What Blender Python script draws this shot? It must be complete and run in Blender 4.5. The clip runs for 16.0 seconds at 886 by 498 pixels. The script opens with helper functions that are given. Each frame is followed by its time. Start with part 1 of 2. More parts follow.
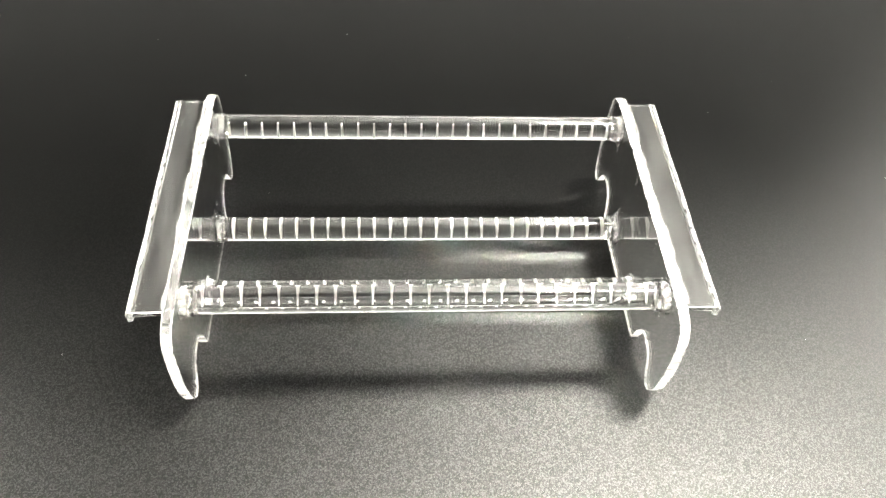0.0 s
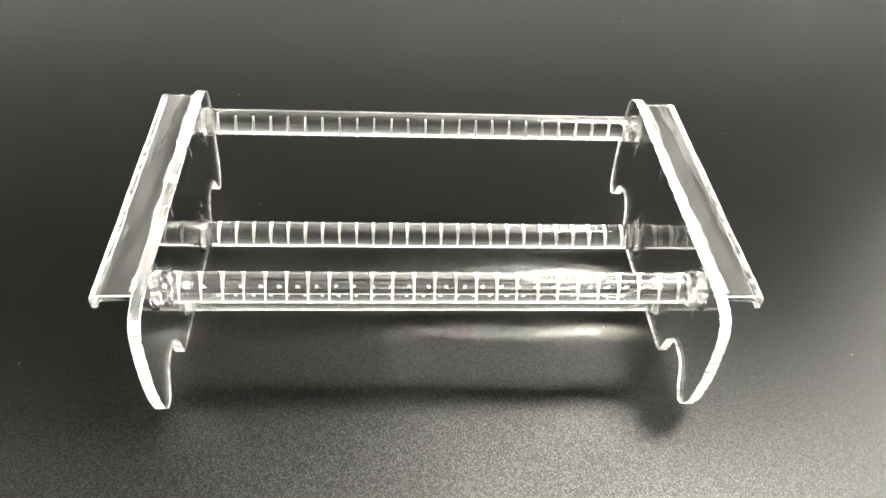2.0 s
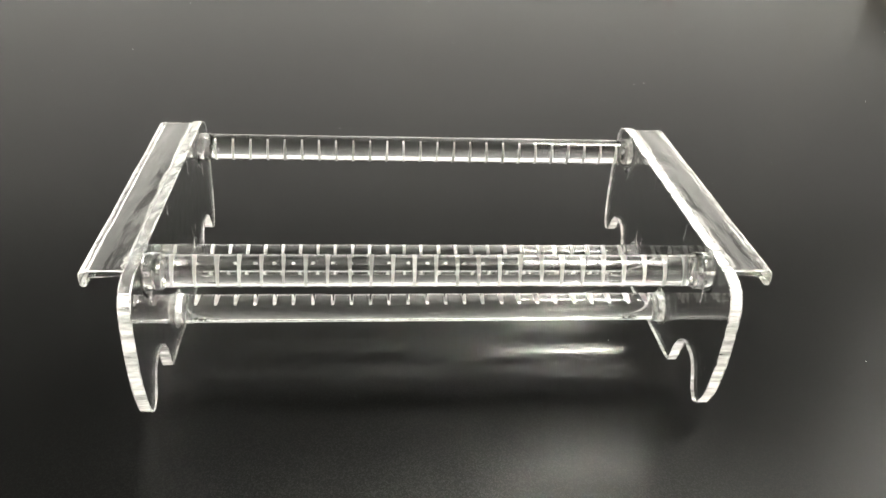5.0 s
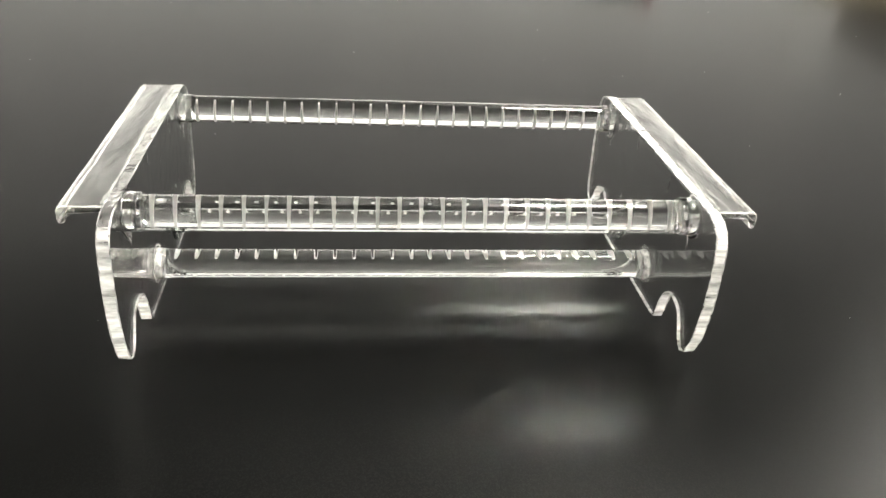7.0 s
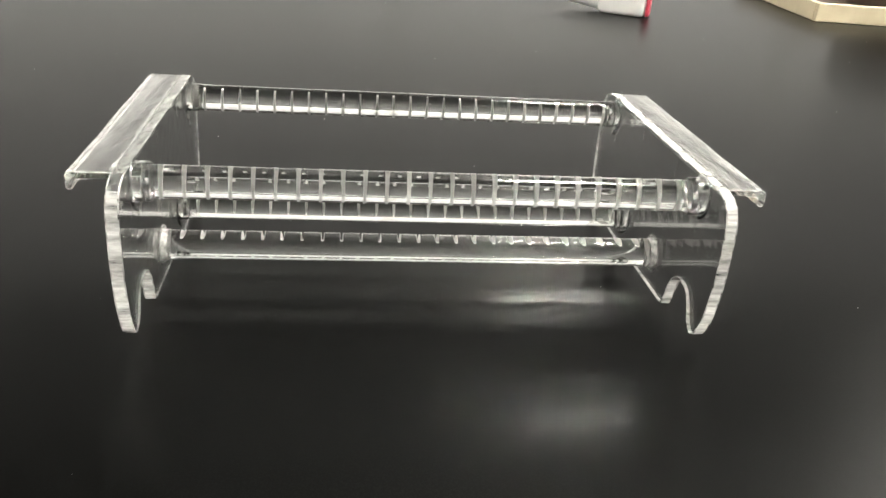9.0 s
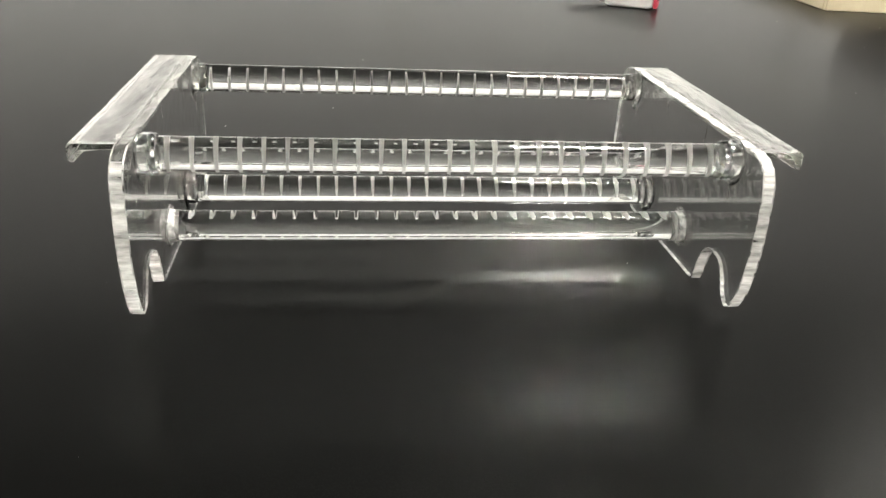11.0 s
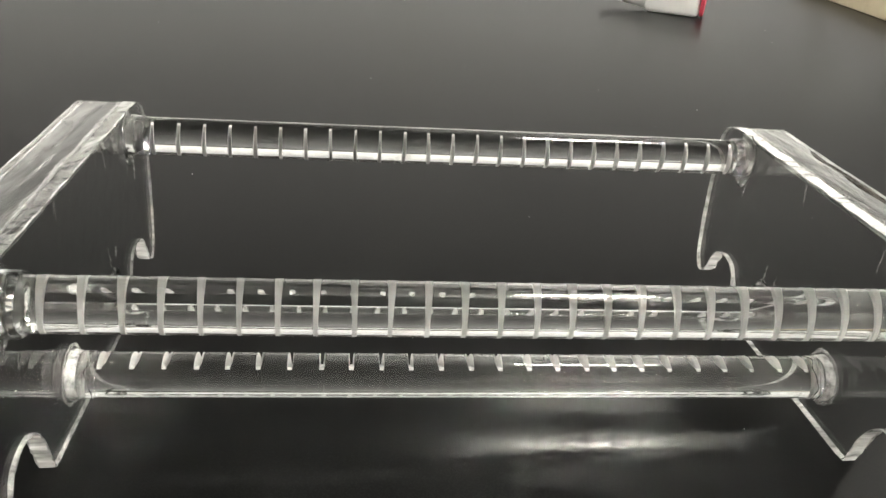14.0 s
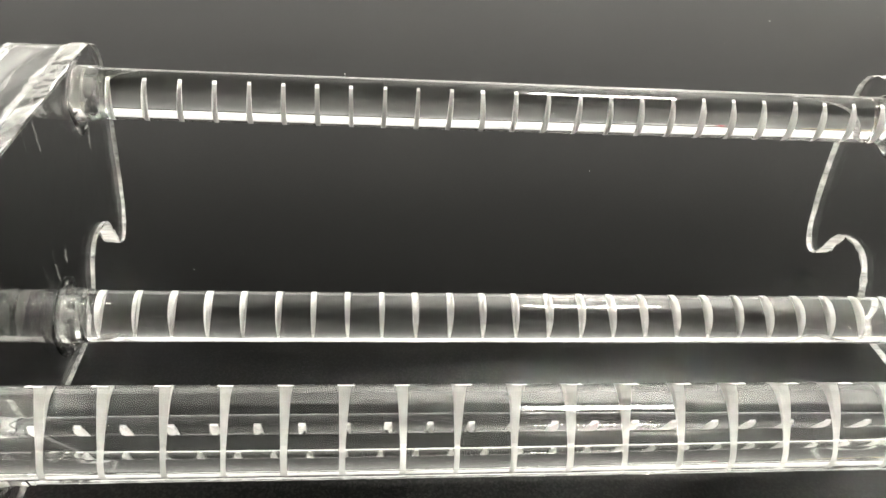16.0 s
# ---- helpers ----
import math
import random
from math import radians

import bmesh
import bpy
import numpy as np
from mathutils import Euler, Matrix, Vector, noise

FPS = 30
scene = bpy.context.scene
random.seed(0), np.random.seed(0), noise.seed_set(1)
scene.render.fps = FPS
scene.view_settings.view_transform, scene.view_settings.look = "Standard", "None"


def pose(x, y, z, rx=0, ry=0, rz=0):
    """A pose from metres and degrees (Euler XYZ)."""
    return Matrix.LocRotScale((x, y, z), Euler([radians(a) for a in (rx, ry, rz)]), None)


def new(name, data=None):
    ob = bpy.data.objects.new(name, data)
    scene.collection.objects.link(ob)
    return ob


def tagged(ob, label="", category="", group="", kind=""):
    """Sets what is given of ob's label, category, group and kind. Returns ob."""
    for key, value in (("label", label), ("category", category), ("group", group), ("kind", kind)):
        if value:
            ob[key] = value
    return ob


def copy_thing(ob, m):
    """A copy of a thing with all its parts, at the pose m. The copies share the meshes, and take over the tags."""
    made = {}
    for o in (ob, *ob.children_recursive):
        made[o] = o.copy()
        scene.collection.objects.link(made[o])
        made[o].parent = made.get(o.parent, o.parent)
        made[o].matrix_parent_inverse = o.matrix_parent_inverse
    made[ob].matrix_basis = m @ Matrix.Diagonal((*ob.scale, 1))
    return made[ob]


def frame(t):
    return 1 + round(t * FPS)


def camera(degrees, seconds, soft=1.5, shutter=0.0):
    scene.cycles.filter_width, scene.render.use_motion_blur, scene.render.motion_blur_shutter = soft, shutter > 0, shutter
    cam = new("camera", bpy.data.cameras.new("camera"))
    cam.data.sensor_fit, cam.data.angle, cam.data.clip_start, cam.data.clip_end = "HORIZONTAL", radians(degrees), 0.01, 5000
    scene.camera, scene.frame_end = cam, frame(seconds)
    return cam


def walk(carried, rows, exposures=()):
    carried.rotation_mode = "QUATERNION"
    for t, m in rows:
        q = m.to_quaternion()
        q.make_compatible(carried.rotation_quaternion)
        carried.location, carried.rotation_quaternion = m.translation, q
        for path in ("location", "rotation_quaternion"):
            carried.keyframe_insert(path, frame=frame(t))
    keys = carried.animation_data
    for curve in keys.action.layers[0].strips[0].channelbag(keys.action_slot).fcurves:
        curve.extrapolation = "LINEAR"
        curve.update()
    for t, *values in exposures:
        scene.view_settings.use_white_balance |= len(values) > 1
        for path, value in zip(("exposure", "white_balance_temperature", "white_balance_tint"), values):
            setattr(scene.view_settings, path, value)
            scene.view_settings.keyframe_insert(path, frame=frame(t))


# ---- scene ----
# ---- camera and its walk: seconds, eye in metres, Euler turn in degrees ----
cam = camera(57.52, 16.0, soft=1.45)
PATH = [
    (0.0, -0.01447, -0.18614, 0.24422, 39.413, -3.146, -2.927),
    (0.5, -0.01370, -0.18786, 0.23507, 40.551, -2.962, -3.432),
    (1.0, -0.01414, -0.19149, 0.22036, 42.318, -2.654, -2.912),
    (1.5, -0.01546, -0.19098, 0.21046, 44.823, -3.120, -2.765),
    (2.0, -0.01552, -0.19344, 0.20090, 46.786, -3.353, -3.072),
    (2.5, -0.01616, -0.19657, 0.19197, 48.126, -3.237, -2.883),
    (3.0, -0.01402, -0.20194, 0.18725, 50.796, -2.785, -2.942),
    (5.5, -0.01997, -0.22381, 0.15290, 60.169, -3.317, -5.087),
    (6.0, -0.01945, -0.22710, 0.14870, 61.240, -3.653, -5.357),
    (6.5, -0.01991, -0.22951, 0.14161, 61.240, -3.596, -5.878),
    (7.0, -0.02066, -0.23052, 0.13685, 61.007, -3.615, -6.061),
    (7.5, -0.02175, -0.23257, 0.13207, 61.723, -3.788, -6.356),
    (8.0, -0.02445, -0.23352, 0.12891, 62.510, -4.501, -6.109),
    (8.5, -0.02347, -0.23575, 0.12479, 63.346, -4.458, -6.183),
    (9.0, -0.02476, -0.23742, 0.11983, 64.141, -4.190, -6.360),
    (11.5, -0.02702, -0.22658, 0.10459, 64.862, -2.804, -6.425),
    (12.0, -0.02436, -0.21417, 0.10384, 64.739, -3.106, -6.123),
    (12.5, -0.02350, -0.19778, 0.10544, 64.766, -3.629, -6.093),
    (13.0, -0.02425, -0.17890, 0.10404, 64.472, -3.778, -5.842),
    (13.5, -0.02477, -0.16234, 0.10441, 64.456, -3.785, -5.590),
    (14.0, -0.02432, -0.14700, 0.10414, 63.999, -4.091, -5.466),
    (14.5, -0.02411, -0.13089, 0.10310, 63.000, -4.457, -5.527),
    (15.0, -0.02574, -0.11679, 0.10450, 61.623, -4.513, -5.263),
    (15.5, -0.02691, -0.10194, 0.10241, 59.206, -4.240, -4.470),
    (16.0, -0.02841, -0.09507, 0.10033, 55.988, -4.294, -4.851),
]
EXPOSURES = [(0.0, 4.36), (1.5, 4.4), (2.5, 4.2), (3.0, 4.08), (6.0, 3.43), (7.5, 3.43), (8.5, 3.06), (9.0, 3.03), (11.5, 3.05), (13.0, 2.9), (13.5, 2.72), (14.0, 2.77), (14.5, 2.9), (15.5, 3.23), (16.0, 3.42)]
walk(cam, [(t, pose(x, y, z, rx, ry, rz)) for t, x, y, z, rx, ry, rz in PATH], EXPOSURES)

# ---- light: oblong ceiling panels, most added as fill, in an unseen plain closed room ----
CEIL = 2.8          # ceiling above the table top
FLOOR = -0.75       # floor below the table top
world = bpy.data.worlds.new("world")
scene.world = world
world.use_nodes = True
world.node_tree.nodes["Background"].inputs["Color"].default_value = (0.9, 0.95, 1.0, 1)
world.node_tree.nodes["Background"].inputs["Strength"].default_value = 0.0025

PANEL_GLOW = 19.5
SKY_FILL_GLOW = 0.082
PANEL_X, PANEL_Y = 0.54, 0.50
# First panel fits the rods' highlight; the rest are added for glare and fill.
PANEL_XY = [(0.86, 0.32), (3.50, 2.05), (-2.60, -2.30), (-2.85, 0.60), (3.30, -2.30), (3.30, -1.00)]


# ---- materials ----
def material(name):
    m = bpy.data.materials.new(name)
    m.use_nodes = True
    nt = m.node_tree
    return m, nt.nodes, nt.links, nt.nodes["Principled BSDF"]


def coords(nodes, links, scale):
    tc = nodes.new("ShaderNodeTexCoord")
    mp = nodes.new("ShaderNodeMapping")
    mp.inputs["Scale"].default_value = (scale, scale, scale) if not isinstance(scale, tuple) else scale
    links.new(tc.outputs["Object"], mp.inputs["Vector"])
    return mp.outputs["Vector"]


def noise_of(nodes, links, vec, scale, detail=3.0, rough=0.55):
    n = nodes.new("ShaderNodeTexNoise")
    n.inputs["Scale"].default_value = scale
    n.inputs["Detail"].default_value = detail
    n.inputs["Roughness"].default_value = rough
    links.new(vec, n.inputs["Vector"])
    return n.outputs["Fac"]


def ramp(nodes, links, fac, a, b, lo=0.3, hi=0.7):
    r = nodes.new("ShaderNodeMapRange")
    r.inputs["From Min"].default_value, r.inputs["From Max"].default_value = lo, hi
    r.inputs["To Min"].default_value, r.inputs["To Max"].default_value = a, b
    links.new(fac, r.inputs["Value"])
    return r.outputs["Result"]


def mix_colour(nodes, links, fac, a, b):
    m = nodes.new("ShaderNodeMix")
    m.data_type = "RGBA"
    m.inputs["A"].default_value, m.inputs["B"].default_value = (*a, 1), (*b, 1)
    links.new(fac, m.inputs["Factor"])
    return m.outputs["Result"]


def bump(nodes, links, height, strength, distance, normal=None):
    b = nodes.new("ShaderNodeBump")
    b.inputs["Strength"].default_value, b.inputs["Distance"].default_value = strength, distance
    links.new(height, b.inputs["Height"])
    if normal:
        links.new(normal, b.inputs["Normal"])
    return b.outputs["Normal"]


def plain(name, a, b, scale, rough, relief=0.1, dist=0.001):
    m, n, l, p = material(name)
    v = coords(n, l, 1.0)
    f = noise_of(n, l, v, scale, 5)
    l.new(mix_colour(n, l, ramp(n, l, f, 0, 1), a, b), p.inputs["Base Color"])
    l.new(ramp(n, l, noise_of(n, l, v, scale * 3.1), rough - 0.07, rough + 0.07), p.inputs["Roughness"])
    if relief:
        l.new(bump(n, l, noise_of(n, l, v, scale * 9), relief, dist), p.inputs["Normal"])
    return m


def clear_plastic(name, wobble, scale, rough=0.01):
    """Clear cast acrylic, its surface slightly wavy."""
    m, n, l, p = material(name)
    p.inputs["Base Color"].default_value = (0.985, 0.99, 0.985, 1)
    p.inputs["Transmission Weight"].default_value = 1.0
    p.inputs["IOR"].default_value = 1.49
    p.inputs["Roughness"].default_value = rough
    v = coords(n, l, 1.0)
    l.new(bump(n, l, noise_of(n, l, v, scale, 2), 0.35, wobble), p.inputs["Normal"])
    return m


def frosted_plastic(name, clear, spread, rough, scale, stretch=(1.0, 1.0, 1.0), wave=0.0, tone=0.95):
    """Sawn, cut or satin acrylic: partly clear, partly scattering white; stretch: below 1 draws its marks out along that axis."""
    m, n, l, p = material(name)
    p.inputs["Base Color"].default_value = (tone, tone, tone * 0.99, 1)
    p.inputs["IOR"].default_value = 1.49
    v = coords(n, l, stretch)
    l.new(ramp(n, l, noise_of(n, l, v, scale, 4, 0.65), clear - spread, clear + spread), p.inputs["Transmission Weight"])
    l.new(ramp(n, l, noise_of(n, l, v, scale * 2.3, 3), rough * 0.6, rough * 1.4), p.inputs["Roughness"])
    fine = bump(n, l, noise_of(n, l, v, scale * 4, 2), 0.25, 0.0001)
    l.new(bump(n, l, noise_of(n, l, v, scale * 0.8, 2), 0.8, wave, fine) if wave else fine, p.inputs["Normal"])
    return m


ACRYLIC = clear_plastic("clear_acrylic_sheet", 0.00008, 220)
ACRYLIC_ROD = clear_plastic("clear_acrylic_rod", 0.00008, 140, 0.05)
# White share also stands for light piped to the cut edge.
EDGE = frosted_plastic("cut_edge_piped_light", 0.42, 0.40, 0.12, 480, (0.15, 1.0, 1.0), 0.0009, 0.95)
TOP_EDGE = frosted_plastic("polished_acrylic_edge", 0.90, 0.10, 0.06, 320, (0.8, 0.5, 1.0), 0.0011, 0.7)
SLOT = frosted_plastic("sawn_acrylic_slot", 0.12, 0.1, 0.5, 900, (1.0, 1.0, 1.0), 0.0, 0.68)
# Sawn bottom, its white partly standing in for light piped down.
SAWN = frosted_plastic("sawn_edge_piped_light", 0.72, 0.25, 0.2, 300, (1.0, 1.0, 1.0), 0.0004, 0.85)
RUN = frosted_plastic("thin_dried_cement", 0.93, 0.06, 0.12, 600, (1.0, 1.0, 0.4), 0.0002)
RIM = frosted_plastic("whitish_acrylic_rim", 0.60, 0.34, 0.16, 260, (1.0, 1.0, 1.0), 0.0004, 0.8)
GLUE = frosted_plastic("acrylic_weld", 0.86, 0.12, 0.08, 500, (1.0, 1.0, 1.0), 0.0005)
COLLAR = frosted_plastic("rippled_acrylic_collar", 0.965, 0.03, 0.06, 380, (1.0, 1.0, 1.0), 0.0008)
WELD = frosted_plastic("white_acrylic_weld", 0.50, 0.35, 0.15, 500, (1.0, 1.0, 1.0), 0.0004)
SATIN = frosted_plastic("satin_acrylic_ledge", 0.975, 0.025, 0.05, 170, (1.0, 0.2, 1.0), 0.0016)


def table_material():
    """Black laminate: nearly no colour of its own, a satin gloss and a fine pebbled grain with painted sparkle."""
    m, n, l, p = material("black_textured_laminate")
    n.remove(p)
    v = coords(n, l, 1.0)
    grain = noise_of(n, l, v, 2200, 2, 0.6)
    cell = n.new("ShaderNodeTexVoronoi")
    cell.inputs["Scale"].default_value = 2900
    l.new(v, cell.inputs["Vector"])
    split = n.new("ShaderNodeSeparateColor")
    l.new(cell.outputs["Color"], split.inputs["Color"])
    dome = n.new("ShaderNodeMath")
    dome.operation = "MULTIPLY"
    l.new(ramp(n, l, cell.outputs["Distance"], 1, 0, 0.1, 0.5), dome.inputs[0])
    l.new(ramp(n, l, split.outputs["Red"], 0, 1, 0.62, 0.92), dome.inputs[1])
    patch = noise_of(n, l, v, 9, 4)
    relief = bump(n, l, dome.outputs["Value"], 0.42, 0.00008, bump(n, l, grain, GRAIN, 0.0002))
    faint = bump(n, l, grain, GRAIN * 0.2, 0.0002)
    base = n.new("ShaderNodeBsdfDiffuse")
    l.new(mix_colour(n, l, ramp(n, l, grain, 0, 1, 0.35, 0.75), (0.0006, 0.0006, 0.0006), (0.0012, 0.0012, 0.0011)), base.inputs["Color"])
    facing = n.new("ShaderNodeLayerWeight")
    facing.inputs["Blend"].default_value = 0.5
    gloss = None
    for rough, share in LOBES:
        g = n.new("ShaderNodeBsdfAnisotropic")
        g.distribution = "BECKMANN"
        l.new(ramp(n, l, patch, rough - 0.012, rough + 0.012), g.inputs["Roughness"])
        l.new(relief if share else faint, g.inputs["Normal"])
        # Sparkle of the pebbled grain put into the gloss colour, cell by cell.
        if rough > 0.4:
            l.new(mix_colour(n, l, ramp(n, l, split.outputs["Green"], 0, 1, 0.35, 1.0), (0.36, 0.36, 0.36), (1.0, 1.0, 1.0)), g.inputs["Color"])
        out = g.outputs["BSDF"]
        if gloss is not None:
            both = n.new("ShaderNodeMixShader")
            l.new(ramp(n, l, facing.outputs["Facing"], *share, 0.16, 0.37), both.inputs["Fac"])
            l.new(gloss, both.inputs[1])
            l.new(out, both.inputs[2])
            out = both.outputs["Shader"]
        gloss = out
    fresnel = n.new("ShaderNodeFresnel")
    fresnel.inputs["IOR"].default_value = 1.5
    l.new(relief, base.inputs["Normal"])
    mix = n.new("ShaderNodeMixShader")
    l.new(ramp(n, l, fresnel.outputs["Fac"], 0.047, 0.50, 0.0, 1.0), mix.inputs["Fac"])
    l.new(base.outputs["BSDF"], mix.inputs[1])
    l.new(gloss, mix.inputs[2])
    l.new(mix.outputs["Shader"], n["Material Output"].inputs["Surface"])
    return m


LOBES, GRAIN = ((0.16, None), (0.355, (0.9, 0.74)), (0.43, (0.9, 0.04))), 0.11   # roughness; share seen steeply and at a slant
TABLE = table_material()
WALL = plain("dark_unseen_wall", (0.042, 0.042, 0.0425), (0.056, 0.056, 0.0565), 2.0, 0.7, 0.05)
PALE_REFLECTOR = plain("white_reflector_wall", (0.70, 0.70, 0.68), (0.76, 0.76, 0.74), 2.0, 0.7, 0.05)
CEILING = plain("dark_ceiling_tile", (0.20, 0.20, 0.195), (0.25, 0.25, 0.243), 30, 0.85, 0.2)
FLOORING = plain("dark_grey_carpet", (0.05, 0.05, 0.048), (0.075, 0.075, 0.072), 4, 0.5, 0.05)
STEEL = plain("painted_grey_steel", (0.30, 0.30, 0.30), (0.36, 0.36, 0.36), 20, 0.45, 0.05)
WHITE = plain("white_moulded_plastic", (0.80, 0.80, 0.79), (0.86, 0.86, 0.85), 60, 0.35, 0.03)
PINK = plain("pinkish_red_plastic", (0.62, 0.06, 0.10), (0.72, 0.10, 0.15), 80, 0.35, 0.03)
BEIGE = plain("beige_card", (0.62, 0.53, 0.36), (0.70, 0.61, 0.43), 50, 0.6, 0.1)
BROWN = plain("dark_brown_lining", (0.045, 0.028, 0.018), (0.075, 0.05, 0.03), 40, 0.7, 0.2)
TRIM = plain("white_enamel", (0.78, 0.78, 0.77), (0.83, 0.83, 0.82), 10, 0.4, 0.0)


def glow_material(name, strength, colour):
    m, n, l, p = material(name)
    p.inputs["Base Color"].default_value = (0.9, 0.9, 0.9, 1)
    p.inputs["Emission Color"].default_value = (*colour, 1)
    p.inputs["Emission Strength"].default_value = strength
    return m


DIFFUSER = glow_material("lit_diffuser", PANEL_GLOW, (1.0, 0.960, 0.860))
SKY_FILL = glow_material("added_sky_glow", SKY_FILL_GLOW, (1.0, 0.975, 0.89))


# ---- mesh helpers ----
def finish(name, bm, mats, smooth=False, sharp=38):
    bmesh.ops.recalc_face_normals(bm, faces=bm.faces)
    me = bpy.data.meshes.new(name)
    bm.to_mesh(me)
    bm.free()
    for mt in (mats if isinstance(mats, (list, tuple)) else [mats]):
        me.materials.append(mt)
    if smooth:
        me.polygons.foreach_set("use_smooth", [True] * len(me.polygons))
        me.set_sharp_from_angle(angle=radians(sharp))
    return new(name, me)


def part(name, bm, mats, parent, label="", smooth=False, sharp=38):
    ob = finish(name, bm, mats, smooth, sharp)
    ob.parent = parent
    if label:
        ob["label"] = label
    return ob


def box(x0, x1, y0, y1, z0, z1, bevel=0.0, seg=2, bm=None):
    own = bmesh.new()
    bmesh.ops.create_cube(own, size=1.0)
    for v in own.verts:
        v.co = Vector(((x0 + x1) / 2 + v.co.x * (x1 - x0), (y0 + y1) / 2 + v.co.y * (y1 - y0), (z0 + z1) / 2 + v.co.z * (z1 - z0)))
    if bevel:
        bmesh.ops.bevel(own, geom=own.edges[:], offset=bevel, segments=seg, affect="EDGES", profile=0.5)
    if bm is None:
        return own
    me = bpy.data.meshes.new("tmp")
    own.to_mesh(me)
    own.free()
    bm.from_mesh(me)
    bpy.data.meshes.remove(me)
    return bm


def smooth_outline(points, rounds=2):
    """Corner cutting, to round a closed outline."""
    for _ in range(rounds):
        out = []
        for i, (a, b, keep) in enumerate(points):
            if keep:
                out.append((a, b, True))
                continue
            pa, pb = points[i - 1][:2]
            na, nb = points[(i + 1) % len(points)][:2]
            out.append((a + (pa - a) * 0.25, b + (pb - b) * 0.25, False))
            out.append((a + (na - a) * 0.25, b + (nb - b) * 0.25, False))
        points = out
    return [(a, b) for a, b, _ in points]


# ---- the room: unseen, walls and ceiling toned to suit the table's reflections ----
RX0, RX1, RY0, RY1, TH = -3.6, 4.2, -3.4, 2.4, 0.12
WX0, WX1, WZ0, WZ1 = -2.6, 2.9, 0.05, 1.35      # the added, unseen window in the north wall
tagged(finish("floor", box(RX0, RX1, RY0, RY1, FLOOR - 0.1, FLOOR), FLOORING), "dark grey carpeted floor of the room", "floor", kind="structure")
tagged(finish("ceiling", box(RX0, RX1, RY0, RY1, CEIL, CEIL + 0.1), CEILING), "dark grey ceiling above the table", "ceiling", kind="structure")
for nm, args in (("wall_west", (RX0 - TH, RX0, RY0, RY1)), ("wall_east", (RX1, RX1 + TH, RY0, RY1))):
    tagged(finish(nm, box(*args, FLOOR - 0.1, CEIL + 0.1), WALL), "plain unseen dark grey wall, keeping the table's reflection dim", "wall", kind="structure")
# White wall added as a reflector for the rack's front faces.
tagged(finish("wall_south", box(RX0 - TH, RX1 + TH, RY0 - TH, RY0, FLOOR - 0.1, CEIL + 0.1), PALE_REFLECTOR), "plain unseen white wall added as a reflector", "wall", kind="structure")
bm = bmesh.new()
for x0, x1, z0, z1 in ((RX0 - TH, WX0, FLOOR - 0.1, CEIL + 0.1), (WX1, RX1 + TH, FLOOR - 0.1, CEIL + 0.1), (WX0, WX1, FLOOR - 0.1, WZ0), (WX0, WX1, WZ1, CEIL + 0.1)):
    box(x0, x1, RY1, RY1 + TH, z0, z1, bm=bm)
tagged(finish("wall_north", bm, WALL), "plain unseen dark grey wall with an added window", "wall", kind="structure")
# Window and sky behind it are added, to light the table's far reflection.
window = tagged(new("added_window_1"), "unseen long window in white frames, added as a light source", "window", kind="structure")
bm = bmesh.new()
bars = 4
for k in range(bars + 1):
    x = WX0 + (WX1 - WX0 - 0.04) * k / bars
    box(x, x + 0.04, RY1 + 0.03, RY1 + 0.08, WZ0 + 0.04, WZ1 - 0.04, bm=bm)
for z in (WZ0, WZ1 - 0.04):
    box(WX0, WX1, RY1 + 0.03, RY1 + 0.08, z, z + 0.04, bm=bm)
part("added_window_frame", bm, TRIM, window)
# Glowing sheet as sky, added to brighten the table's reflection and the rods.
tagged(finish("backdrop", box(WX0 - 1.5, WX1 + 1.5, RY1 + 0.9, RY1 + 0.92, WZ0 - 1.0, WZ1 + 1.5), SKY_FILL), "unseen glowing sheet outside the added window", "sky", kind="structure")


def ceiling_light():
    base = new("ceiling_light")
    h, k = PANEL_X / 2, PANEL_Y / 2
    bm = bmesh.new()
    for a in ((-h - 0.02, h + 0.02, -k - 0.02, -k), (-h - 0.02, h + 0.02, k, k + 0.02), (-h - 0.02, -h, -k, k), (h, h + 0.02, -k, k)):
        box(*a, -0.022, -0.001, bm=bm)
    part("frame", bm, TRIM, base, "white metal frame")
    part("diffuser", box(-h, h, -k, k, -0.014, -0.004), DIFFUSER, base, "evenly lit white diffuser")
    return tagged(base, "oblong flush ceiling light panel, one main lamp, the rest added", "ceiling light", "ceiling lights")


lamp = ceiling_light()
for k, (x, y) in enumerate(PANEL_XY):
    if k == 0:
        lamp.matrix_basis = pose(x, y, CEIL)
    else:
        copy_thing(lamp, pose(x, y, CEIL))


# ---- the table ----
def table():
    base = new("table")
    base.location = (0, 0, FLOOR)
    x0, x1, y0, y1 = -1.1, 1.3, -0.75, 1.25
    h = -FLOOR
    part("tabletop", box(x0, x1, y0, y1, h - 0.028, h, 0.002), TABLE, base, "black fine-textured tabletop")
    for x in (x0 + 0.06, x1 - 0.06):
        for y in (y0 + 0.06, y1 - 0.06):
            part("leg", box(x - 0.025, x + 0.025, y - 0.025, y + 0.025, 0, h - 0.028, 0.003), STEEL, base)
    return tagged(base, "wide table with a black fine-textured top", "table")


table()

# ---- the slide rack: all lengths below in millimetres ----
MM = 0.001
PLATE_IN, PLATE_OUT = 75.6, 78.9
TOP_Y, TOP_Z, LOW_Y, LOW_Z, ROD_R = 39.0, 40.7, 14.8, 11.2, 4.4
PITCH, SLOTS = 5.79, 25

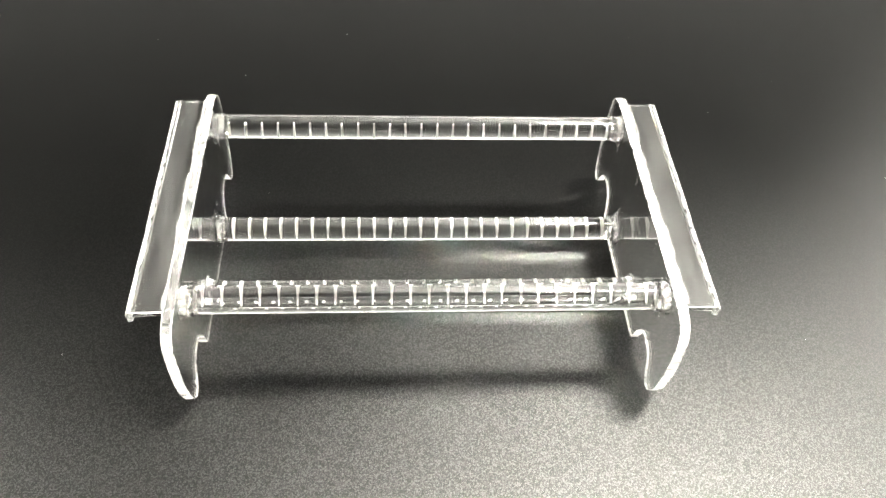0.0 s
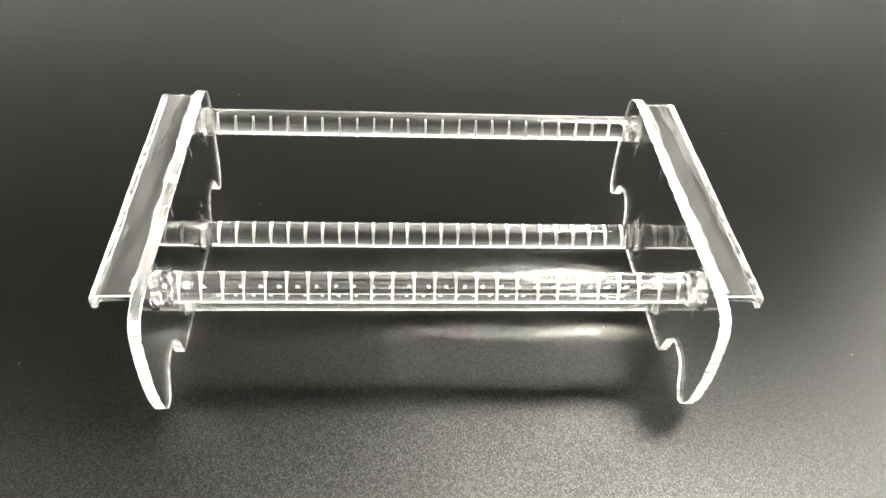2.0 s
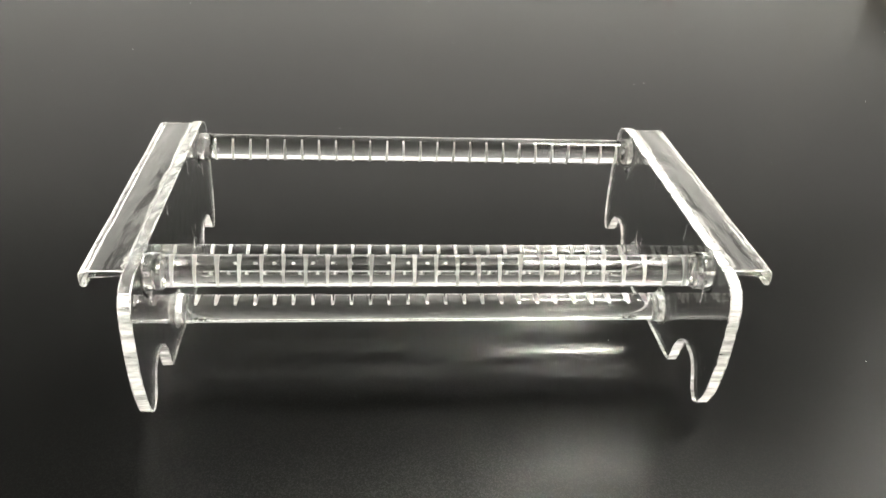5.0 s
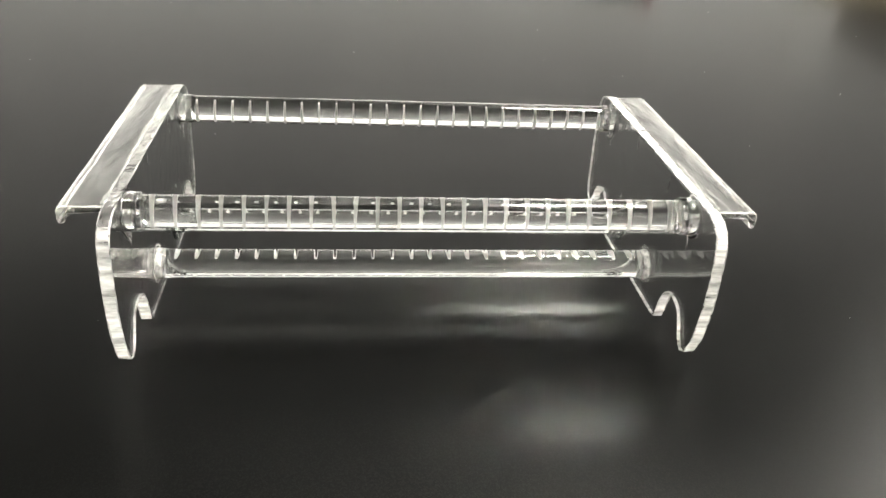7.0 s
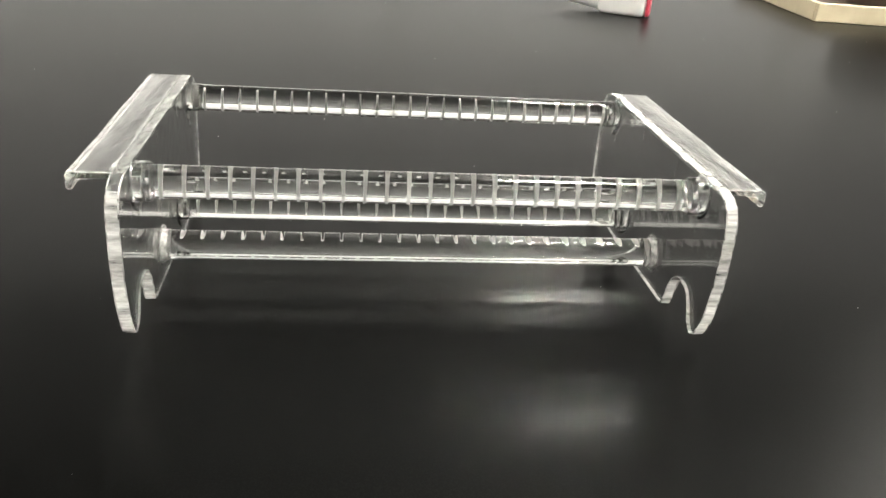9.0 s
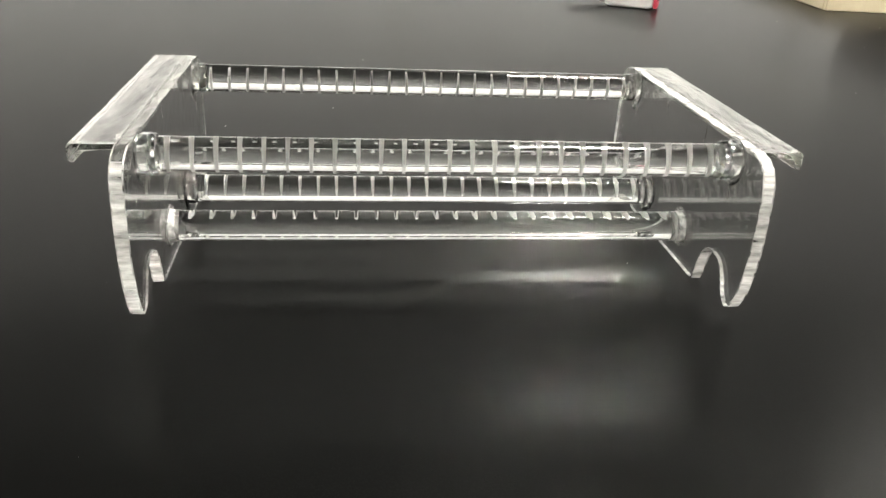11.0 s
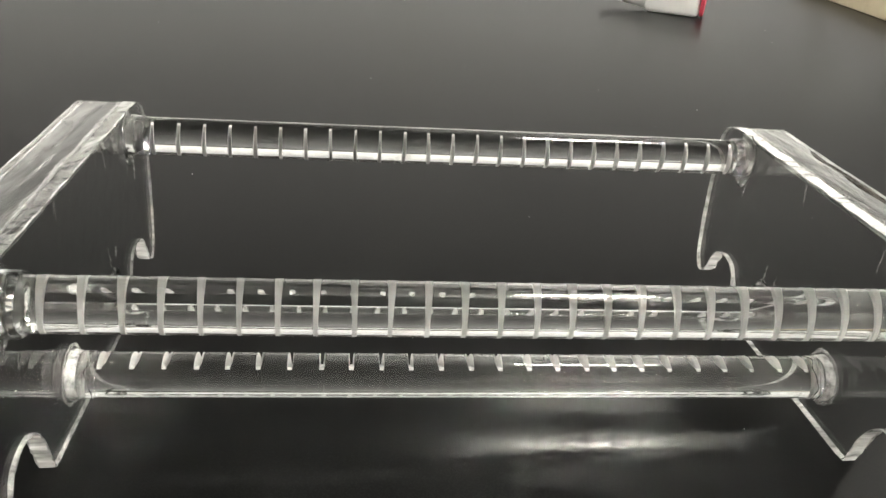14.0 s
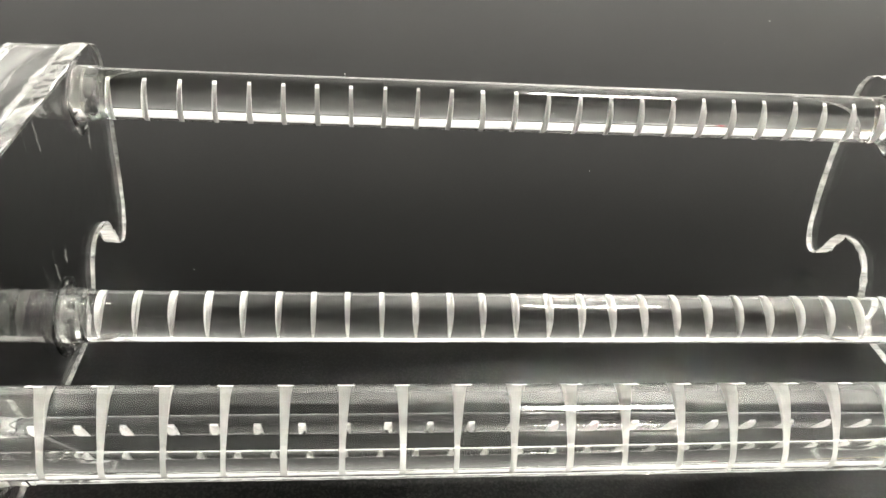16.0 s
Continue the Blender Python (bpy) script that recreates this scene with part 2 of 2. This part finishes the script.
HALF = [(27.9, 0.0, True), (29.0, 3.0, False), (30.2, 8.2, False), (33.0, 12.6, False), (37.0, 13.9, False), (42.4, 12.8, False),
        (44.6, 9.8, False), (46.3, 6.4, False), (48.4, 2.9, False), (52.2, 3.1, False), (54.3, 10.0, False), (55.4, 22.0, False),
        (55.7, 35.0, False), (55.0, 42.6, False), (50.6, 45.6, False), (45.0, 46.0, True)]


def side_plate_mesh(sign):
    """The flat side plate, cut out of sheet: arched notches between the foot and the flat bottom."""
    pts = HALF + [(-a - (1.7 * math.sin(math.pi * b / 46.0) if a > 53 else 0.0), b, k) for a, b, k in reversed(HALF)]
    outline = []
    smooth = smooth_outline(pts, 2)
    for (y0, z0), (y1, z1) in zip(smooth, smooth[1:] + smooth[:1]):
        cuts = max(1, int(math.hypot(y1 - y0, z1 - z0) / 2.2))
        outline += [(y0 + (y1 - y0) * k / cuts, z0 + (z1 - z0) * k / cuts) for k in range(cuts)]
    rng = random.Random(5 + sign)

    def uneven(y, z):
        return (y + rng.uniform(-0.13, 0.13), max(0.1, z + rng.uniform(-0.13, 0.13)) if z > 0.4 else 0.1)

    bm = bmesh.new()
    x0, x1 = sign * PLATE_IN * MM, sign * PLATE_OUT * MM
    a = [bm.verts.new((x0, y * MM, z * MM)) for y, z in (uneven(*p) for p in outline)]
    b = [bm.verts.new((x1, y * MM, z * MM)) for y, z in (uneven(*p) for p in outline)]
    fa, fb = bm.faces.new(a), bm.faces.new(list(reversed(b)))
    n = len(a)
    for i in range(n):
        f = bm.faces.new((a[i], b[i], b[(i + 1) % n], a[(i + 1) % n]))
        f.material_index = 1
        f.smooth = True
    rim = [e for e in bm.edges if (fa in e.link_faces) or (fb in e.link_faces)]
    bmesh.ops.bevel(bm, geom=rim, offset=0.35 * MM, segments=2, affect="EDGES", profile=0.5, material=3)
    bm.normal_update()
    for f in bm.faces:
        f.smooth = abs(f.normal.x) < 0.99
        if f.material_index == 1 and f.normal.z > 0.8 and f.calc_center_median().z > 0.04:
            f.material_index = 2
        if f.material_index == 1 and f.normal.z < -0.8 and f.calc_center_median().z < 0.001:
            f.material_index = 4
    for e in bm.edges:
        e.smooth = all(f.smooth for f in e.link_faces) and e.calc_face_angle(0.0) < 0.7
    return bm


def wing_mesh(sign):
    """The ledge along the plate's outer top edge, with a lip turned down along its rim."""
    sec = [(PLATE_OUT + 0.05, 46.0), (88.4, 46.0), (89.4, 45.5), (89.8, 44.6), (89.8, 41.6), (89.3, 41.1), (88.4, 41.2), (87.9, 41.8),
           (87.8, 43.6), (87.2, 44.1), (PLATE_OUT + 0.05, 44.2)]
    bm = bmesh.new()
    steps = 49
    rng = random.Random(3 + sign)
    rows = []
    for k in range(steps):
        y = -47.3 + 94.6 * k / (steps - 1)
        w = 0.05 * math.sin(k * 0.3) + 0.03 * math.sin(k * 0.65 + 1) + rng.uniform(-0.01, 0.01)
        rows.append([bm.verts.new((sign * (x + (w if x > 85 else 0)) * MM, y * MM, (z + 0.5 * w + rng.uniform(-0.01, 0.01)) * MM)) for x, z in sec])
    n = len(sec)
    for r0, r1 in zip(rows, rows[1:]):
        for i in range(n):
            f = bm.faces.new((r0[i], r0[(i + 1) % n], r1[(i + 1) % n], r1[i]))
            f.material_index = 2 if i in (1, 2, 4, 5, 7) else 0
    ends = [bm.faces.new(r) for r in (rows[0], rows[-1])]
    rim = [e for e in bm.edges if any(f in e.link_faces for f in ends)]
    bmesh.ops.bevel(bm, geom=rim, offset=0.3 * MM, segments=1, affect="EDGES", profile=0.5, material=2)
    return bm


def seam_mesh(sign):
    """The ragged bead of cement along the joint of plate and ledge."""
    rng = random.Random(21 + sign)
    bm = bmesh.new()
    rows, reach, rise = [], 0.7, 0.2
    for k in range(150):
        y = -46.0 + 92.0 * k / 149
        reach = min(1.5, max(0.25, reach + rng.uniform(-0.3, 0.3)))
        rise = min(0.42, max(0.1, rise + rng.uniform(-0.1, 0.1)))
        x0 = PLATE_OUT - 0.25 - 0.4 * reach * rng.random()
        sec = ((x0, 46.07), (x0 + 0.3 * reach, 46.07 + rise), (x0 + 0.75 * reach, 46.07 + 0.7 * rise), (x0 + reach + 0.2, 46.07))
        rows.append([bm.verts.new((sign * x * MM, y * MM, z * MM)) for x, z in sec])
    for r0, r1 in zip(rows, rows[1:]):
        for i in range(4):
            bm.faces.new((r0[i], r0[(i + 1) % 4], r1[(i + 1) % 4], r1[i]))
    bm.faces.new(rows[0])
    bm.faces.new(rows[-1])
    return bm


def rod_mesh(direction, width, flare, level, filmed):
    """A round rod along x with slots sawn into the side that direction (y, z) names."""
    dy, dz = direction
    count = 40
    start = math.atan2(dz, dy)
    full = [(ROD_R * math.cos(start + math.tau * i / count), ROD_R * math.sin(start + math.tau * i / count)) for i in range(count)]
    depth = level * ROD_R
    cut = []
    for y, z in full:
        d = y * dy + z * dz
        t = -y * dz + z * dy
        if d > depth:
            cut.append((dy * depth - dz * t, dz * depth + dy * t))
        else:
            cut.append((y, z))
    differs = [abs(a[0] - b[0]) + abs(a[1] - b[1]) > 1e-6 for a, b in zip(full, cut)]
    bm = bmesh.new()
    end = PLATE_IN - 0.05

    def ring(x, sec, share=None, w=0.0, lean=0.0):
        return [share[i] if share and not differs[i] else bm.verts.new(((x + lean * full[i][1] + w * (1 + flare * full[i][1] / ROD_R)) * MM, y * MM, z * MM)) for i, (y, z) in enumerate(sec)]

    def skin(r0, r1, slot):
        for i in range(count):
            j = (i + 1) % count
            f = bm.faces.new((r0[i], r0[j], r1[j], r1[i]))
            f.smooth = True
            f.material_index = 1 if slot and (differs[i] or differs[j]) else 0

    def step(r0, r1):
        for i in range(count):
            j = (i + 1) % count
            loop = []
            for v in (r0[i], r0[j], r1[j], r1[i]):
                if v not in loop:
                    loop.append(v)
            if len(loop) > 2:
                bm.faces.new(loop).material_index = 1

    def film(sign):
        """The rod's end with a thin film of cement on it that runs out raggedly: rings from the plate inwards."""
        ph = [random.uniform(0, math.tau) for _ in range(4)]
        out = ([], [], [], [], [])
        for i, (y, z) in enumerate(full):
            a = math.tau * i / count
            e = 4.0 + 0.35 * math.sin(a + ph[0]) + 0.3 * math.sin(2 * a + ph[1]) + 0.3 * math.sin(5 * a + ph[2]) + 0.2 * math.sin(8 * a + ph[3])
            g = 1 + (0.16 + 0.04 * math.sin(3 * a + ph[1])) / ROD_R
            for row, x, q in zip(out, (end, end - e + 0.5, end - e + 0.12, end - e, end - e - 0.15), (1.0, g, g * 0.99 + 0.01, 1.0, 1.0)):
                row.append(bm.verts.new((sign * x * MM, y * q * MM, z * q * MM)))
        return out

    if filmed:
        rings = film(-1)
        last = rings[0]
        bm.faces.new(list(reversed(last)))
        for r in rings[1:]:
            skin(last, r, False)
            last = r
    else:
        last = ring(-end, full)
        bm.faces.new(list(reversed(last)))
    for k in range(SLOTS):
        x = (k - (SLOTS - 1) / 2) * PITCH
        w = width * random.uniform(0.92, 1.08) / 2
        lean = random.uniform(-0.045, 0.045)
        a = ring(x, full, None, -w, lean)
        skin(last, a, False)
        b = ring(x, cut, a, -w, lean)
        step(a, b)
        lean += random.uniform(-0.02, 0.02)
        d = ring(x, full, None, w, lean)
        c = ring(x, cut, d, w, lean)
        skin(b, c, True)
        step(c, d)
        last = d
    for r in (reversed(film(1)) if filmed else (ring(end, full),)):
        skin(last, r, False)
        last = r
    bm.faces.new(last)
    return bm


def collar_mesh(sign, length, outer, flare, rough):
    """A ring round the rod's end against the plate."""
    sec = [(0.06, ROD_R + 0.04), (0.06, outer + flare), (0.5, outer + flare), (1.1, outer), (length - 0.5, outer), (length - 0.1, outer - 0.25), (length, ROD_R + 0.04)]
    bm = bmesh.new()
    count = 36
    rows = []
    for i in range(count):
        a = math.tau * i / count
        wob = 1 + rough * (0.02 * math.sin(2 * a + 3 * sign + outer) + 0.015 * math.sin(5 * a + sign) + 0.012 * math.sin(9 * a + 2) + 0.01 * math.sin(14 * a + 5 * sign))
        rows.append([bm.verts.new((sign * (PLATE_IN - s) * MM, r * (wob if r > ROD_R + 0.1 else 1) * math.cos(a) * MM, r * (wob if r > ROD_R + 0.1 else 1) * math.sin(a) * MM)) for s, r in sec])
    n = len(sec)
    for i in range(count):
        r0, r1 = rows[i], rows[(i + 1) % count]
        for j in range(n):
            f = bm.faces.new((r0[j], r0[(j + 1) % n], r1[(j + 1) % n], r1[j]))
            f.smooth = True
    return bm


def weld_mesh(sign, inner, size, drip):
    """A thin uneven bead of cement on the plate round a rod's end, with a run hanging down."""
    ph = [random.uniform(0, math.tau) for _ in range(4)]
    bm = bmesh.new()
    count = 48
    rows = []
    for i in range(count):
        a = math.tau * i / count
        low = math.atan2(math.sin(a + math.pi / 2), math.cos(a + math.pi / 2))
        w = 1 + 0.3 * math.sin(2 * a + ph[0]) + 0.2 * math.sin(3 * a + ph[1]) + 0.15 * math.sin(7 * a + ph[2]) + 0.1 * math.sin(11 * a + ph[3])
        r1 = inner + max(0.3, size * w) + drip * math.exp(-(low / 0.55) ** 2)
        h = 0.35 + 0.12 * math.sin(5 * a + ph[1])
        sec = ((0.03, inner), (h, inner + 0.08), (h * 0.9, inner + (r1 - inner) * 0.6), (0.14, r1 - 0.06), (0.03, r1))
        rows.append([bm.verts.new((sign * (PLATE_IN - s) * MM, r * math.cos(a) * MM, r * math.sin(a) * MM)) for s, r in sec])
    for i in range(count):
        r0, r1 = rows[i], rows[(i + 1) % count]
        for j in range(5):
            bm.faces.new((r0[j], r0[(j + 1) % 5], r1[(j + 1) % 5], r1[j])).smooth = True
    return bm


def cement_run_mesh(rng, sign, y, z):
    """A thin dried run of cement on the plate's inner face."""
    long, wide, lean = rng.uniform(1.2, 3.6), rng.uniform(0.2, 0.55), rng.uniform(-0.2, 0.2)
    bm = bmesh.new()
    place = Matrix.Translation((sign * (PLATE_IN - 0.05) * MM, (y + lean * long) * MM, (z - long) * MM))
    bmesh.ops.create_icosphere(bm, subdivisions=3, radius=1.0, matrix=place @ Matrix.Rotation(lean, 4, "X") @ Matrix.Diagonal((0.10 * MM, wide * MM, long * MM, 1.0)))
    for v in bm.verts:
        v.co.y += 0.12 * MM * math.sin(v.co.z / MM * 2.1 + y)
    return bm


def slide_rack():
    base = new("slide_rack")
    for sign in (-1, 1):
        plate = part("side_plate", side_plate_mesh(sign), [ACRYLIC, EDGE, TOP_EDGE, RIM, SAWN], base, "clear acrylic plate with cut edges whitened for piped light")
        rng = random.Random(11 + sign)
        for cy, cz, spread in ((-TOP_Y, TOP_Z - 5.4, 3.0), (TOP_Y, TOP_Z - 5.4, 3.5), (LOW_Y, LOW_Z + 10.5, 4.0), (LOW_Y, LOW_Z + 10.0, 5.0), (-8.0, 45.2, 14.0), (14.0, 45.2, 12.0)):
            part("cement_run", cement_run_mesh(rng, sign, cy + rng.uniform(-spread, spread), cz), RUN, plate, "", True)
        part("carrying_ledge", wing_mesh(sign), [SATIN, EDGE, RIM], plate, "clear ledge with a lip turned down", True)
        part("seam_bead", seam_mesh(sign), GLUE, plate, "ragged clear cement along the joint", True)
    c60, s60 = math.cos(radians(60)), math.sin(radians(60))
    for name, y, z, way, length, outer, flare, mat in (
            ("upper_rod", -TOP_Y, TOP_Z, (1, 0), 4.4, 5.25, 0.0, ACRYLIC), ("upper_rod", TOP_Y, TOP_Z, (-1, 0), 4.4, 4.75, 0.0, COLLAR),
            ("lower_rod", -LOW_Y, LOW_Z, (c60, s60), 2.0, 4.75, 0.15, WELD), ("lower_rod", LOW_Y, LOW_Z, (-c60, s60), 2.6, 4.8, 0.1, COLLAR)):
        slots = (0.50, 1.1, 0.42, True) if z < 20 else (1.08, 0.5, 0.58, False) if y < 0 else (0.76, -0.15, 0.58, False)
        rod = part(name, rod_mesh(way, *slots), [ACRYLIC_ROD, SLOT], base, "clear round rod with white sawn slots", True)
        rod.location = (0, y * MM, z * MM)
        for sign in (-1, 1):
            bead = (1.3, 1.0) if z < 20 < y + 10 else (0.6, 0.3) if z < 20 or (sign > 0 and y < 0) else (0.6, 2.2)
            part("collar", collar_mesh(sign, length, outer, flare, 1.0 if z > 20 else 2.6 if y > 0 else 1.5), mat, rod)
            part("weld_bead", weld_mesh(sign, outer + flare + 0.35, *bead), GLUE if z < 20 and y < 0 else ACRYLIC_ROD, rod)
    return tagged(base, "clear acrylic microscope slide rack standing on a black table", "slide rack")


slide_rack()


# ---- things further back on the table ----
def correction_pen():
    base = new("correction_pen")
    bm = box(-0.022, 0.022, -0.012, 0.012, 0.0, 0.020, 0.004, 3)
    part("body", bm, WHITE, base, "white rounded body", True)
    part("end_cap", box(0.0222, 0.0255, -0.0115, 0.0115, 0.001, 0.0195, 0.003, 3), PINK, base, "pinkish red end cap", True)
    bm = bmesh.new()
    bmesh.ops.create_cone(bm, cap_ends=True, segments=20, radius1=0.0085, radius2=0.0035, depth=0.036, matrix=pose(-0.0402, 0, 0.0100, 0, -90, 0))
    part("nozzle", bm, WHITE, base, "", True)
    return tagged(base, "white plastic correction pen with pinkish red end", "correction pen")


correction_pen().matrix_basis = pose(0.239, 0.522, 0, 0, 0, -26)


def tray():
    base = new("tray")
    w, d, h, t = 0.32, 0.20, 0.018, 0.006
    bm = bmesh.new()
    for a in ((0, w, 0, t), (0, w, d - t, d), (0, t, t, d - t), (w - t, w, t, d - t)):
        box(*a, 0, h, 0.0008, 1, bm)
    part("rim", bm, BEIGE, base, "beige card sides")
    part("bottom", box(t, w - t, t, d - t, 0.0, 0.006), BROWN, base, "dark brown inside")
    return tagged(base, "low beige card tray with dark brown inside", "tray")


def dark_box():
    base = new("box")
    w, d, h = 0.20, 0.11, 0.078
    part("body", box(-w / 2, w / 2, -d / 2, d / 2, 0, h * 0.72, 0.002), BROWN, base, "dark brown lower half", True)
    part("lid", box(-w / 2 - 0.001, w / 2 + 0.001, -d / 2 - 0.001, d / 2 + 0.001, h * 0.72 + 0.0008, h, 0.003, 3), BROWN, base, "", True)
    return tagged(base, "small dark brown lidded box standing in a beige tray", "box")


tray().matrix_basis = pose(0.4455, 0.5405, 0, 0, 0, -4)
dark_box().matrix_basis = pose(0.652, 0.618, 0.006, 0, 0, -4)


def dust():
    """Specks of dust scattered over the table top."""
    bm = bmesh.new()
    rng = random.Random(7)
    for _ in range(90):
        x, y = rng.uniform(-0.35, 0.45), rng.uniform(-0.14, 0.6)
        r = rng.choice((0.00008, 0.0001, 0.00014, 0.0002))
        bmesh.ops.create_icosphere(bm, subdivisions=1, radius=r, matrix=Matrix.Translation((x, y, r * 0.8)))
    return tagged(finish("dust", bm, WHITE), "tiny pale dust specks on the black tabletop", "dust", kind="stuff")


dust()
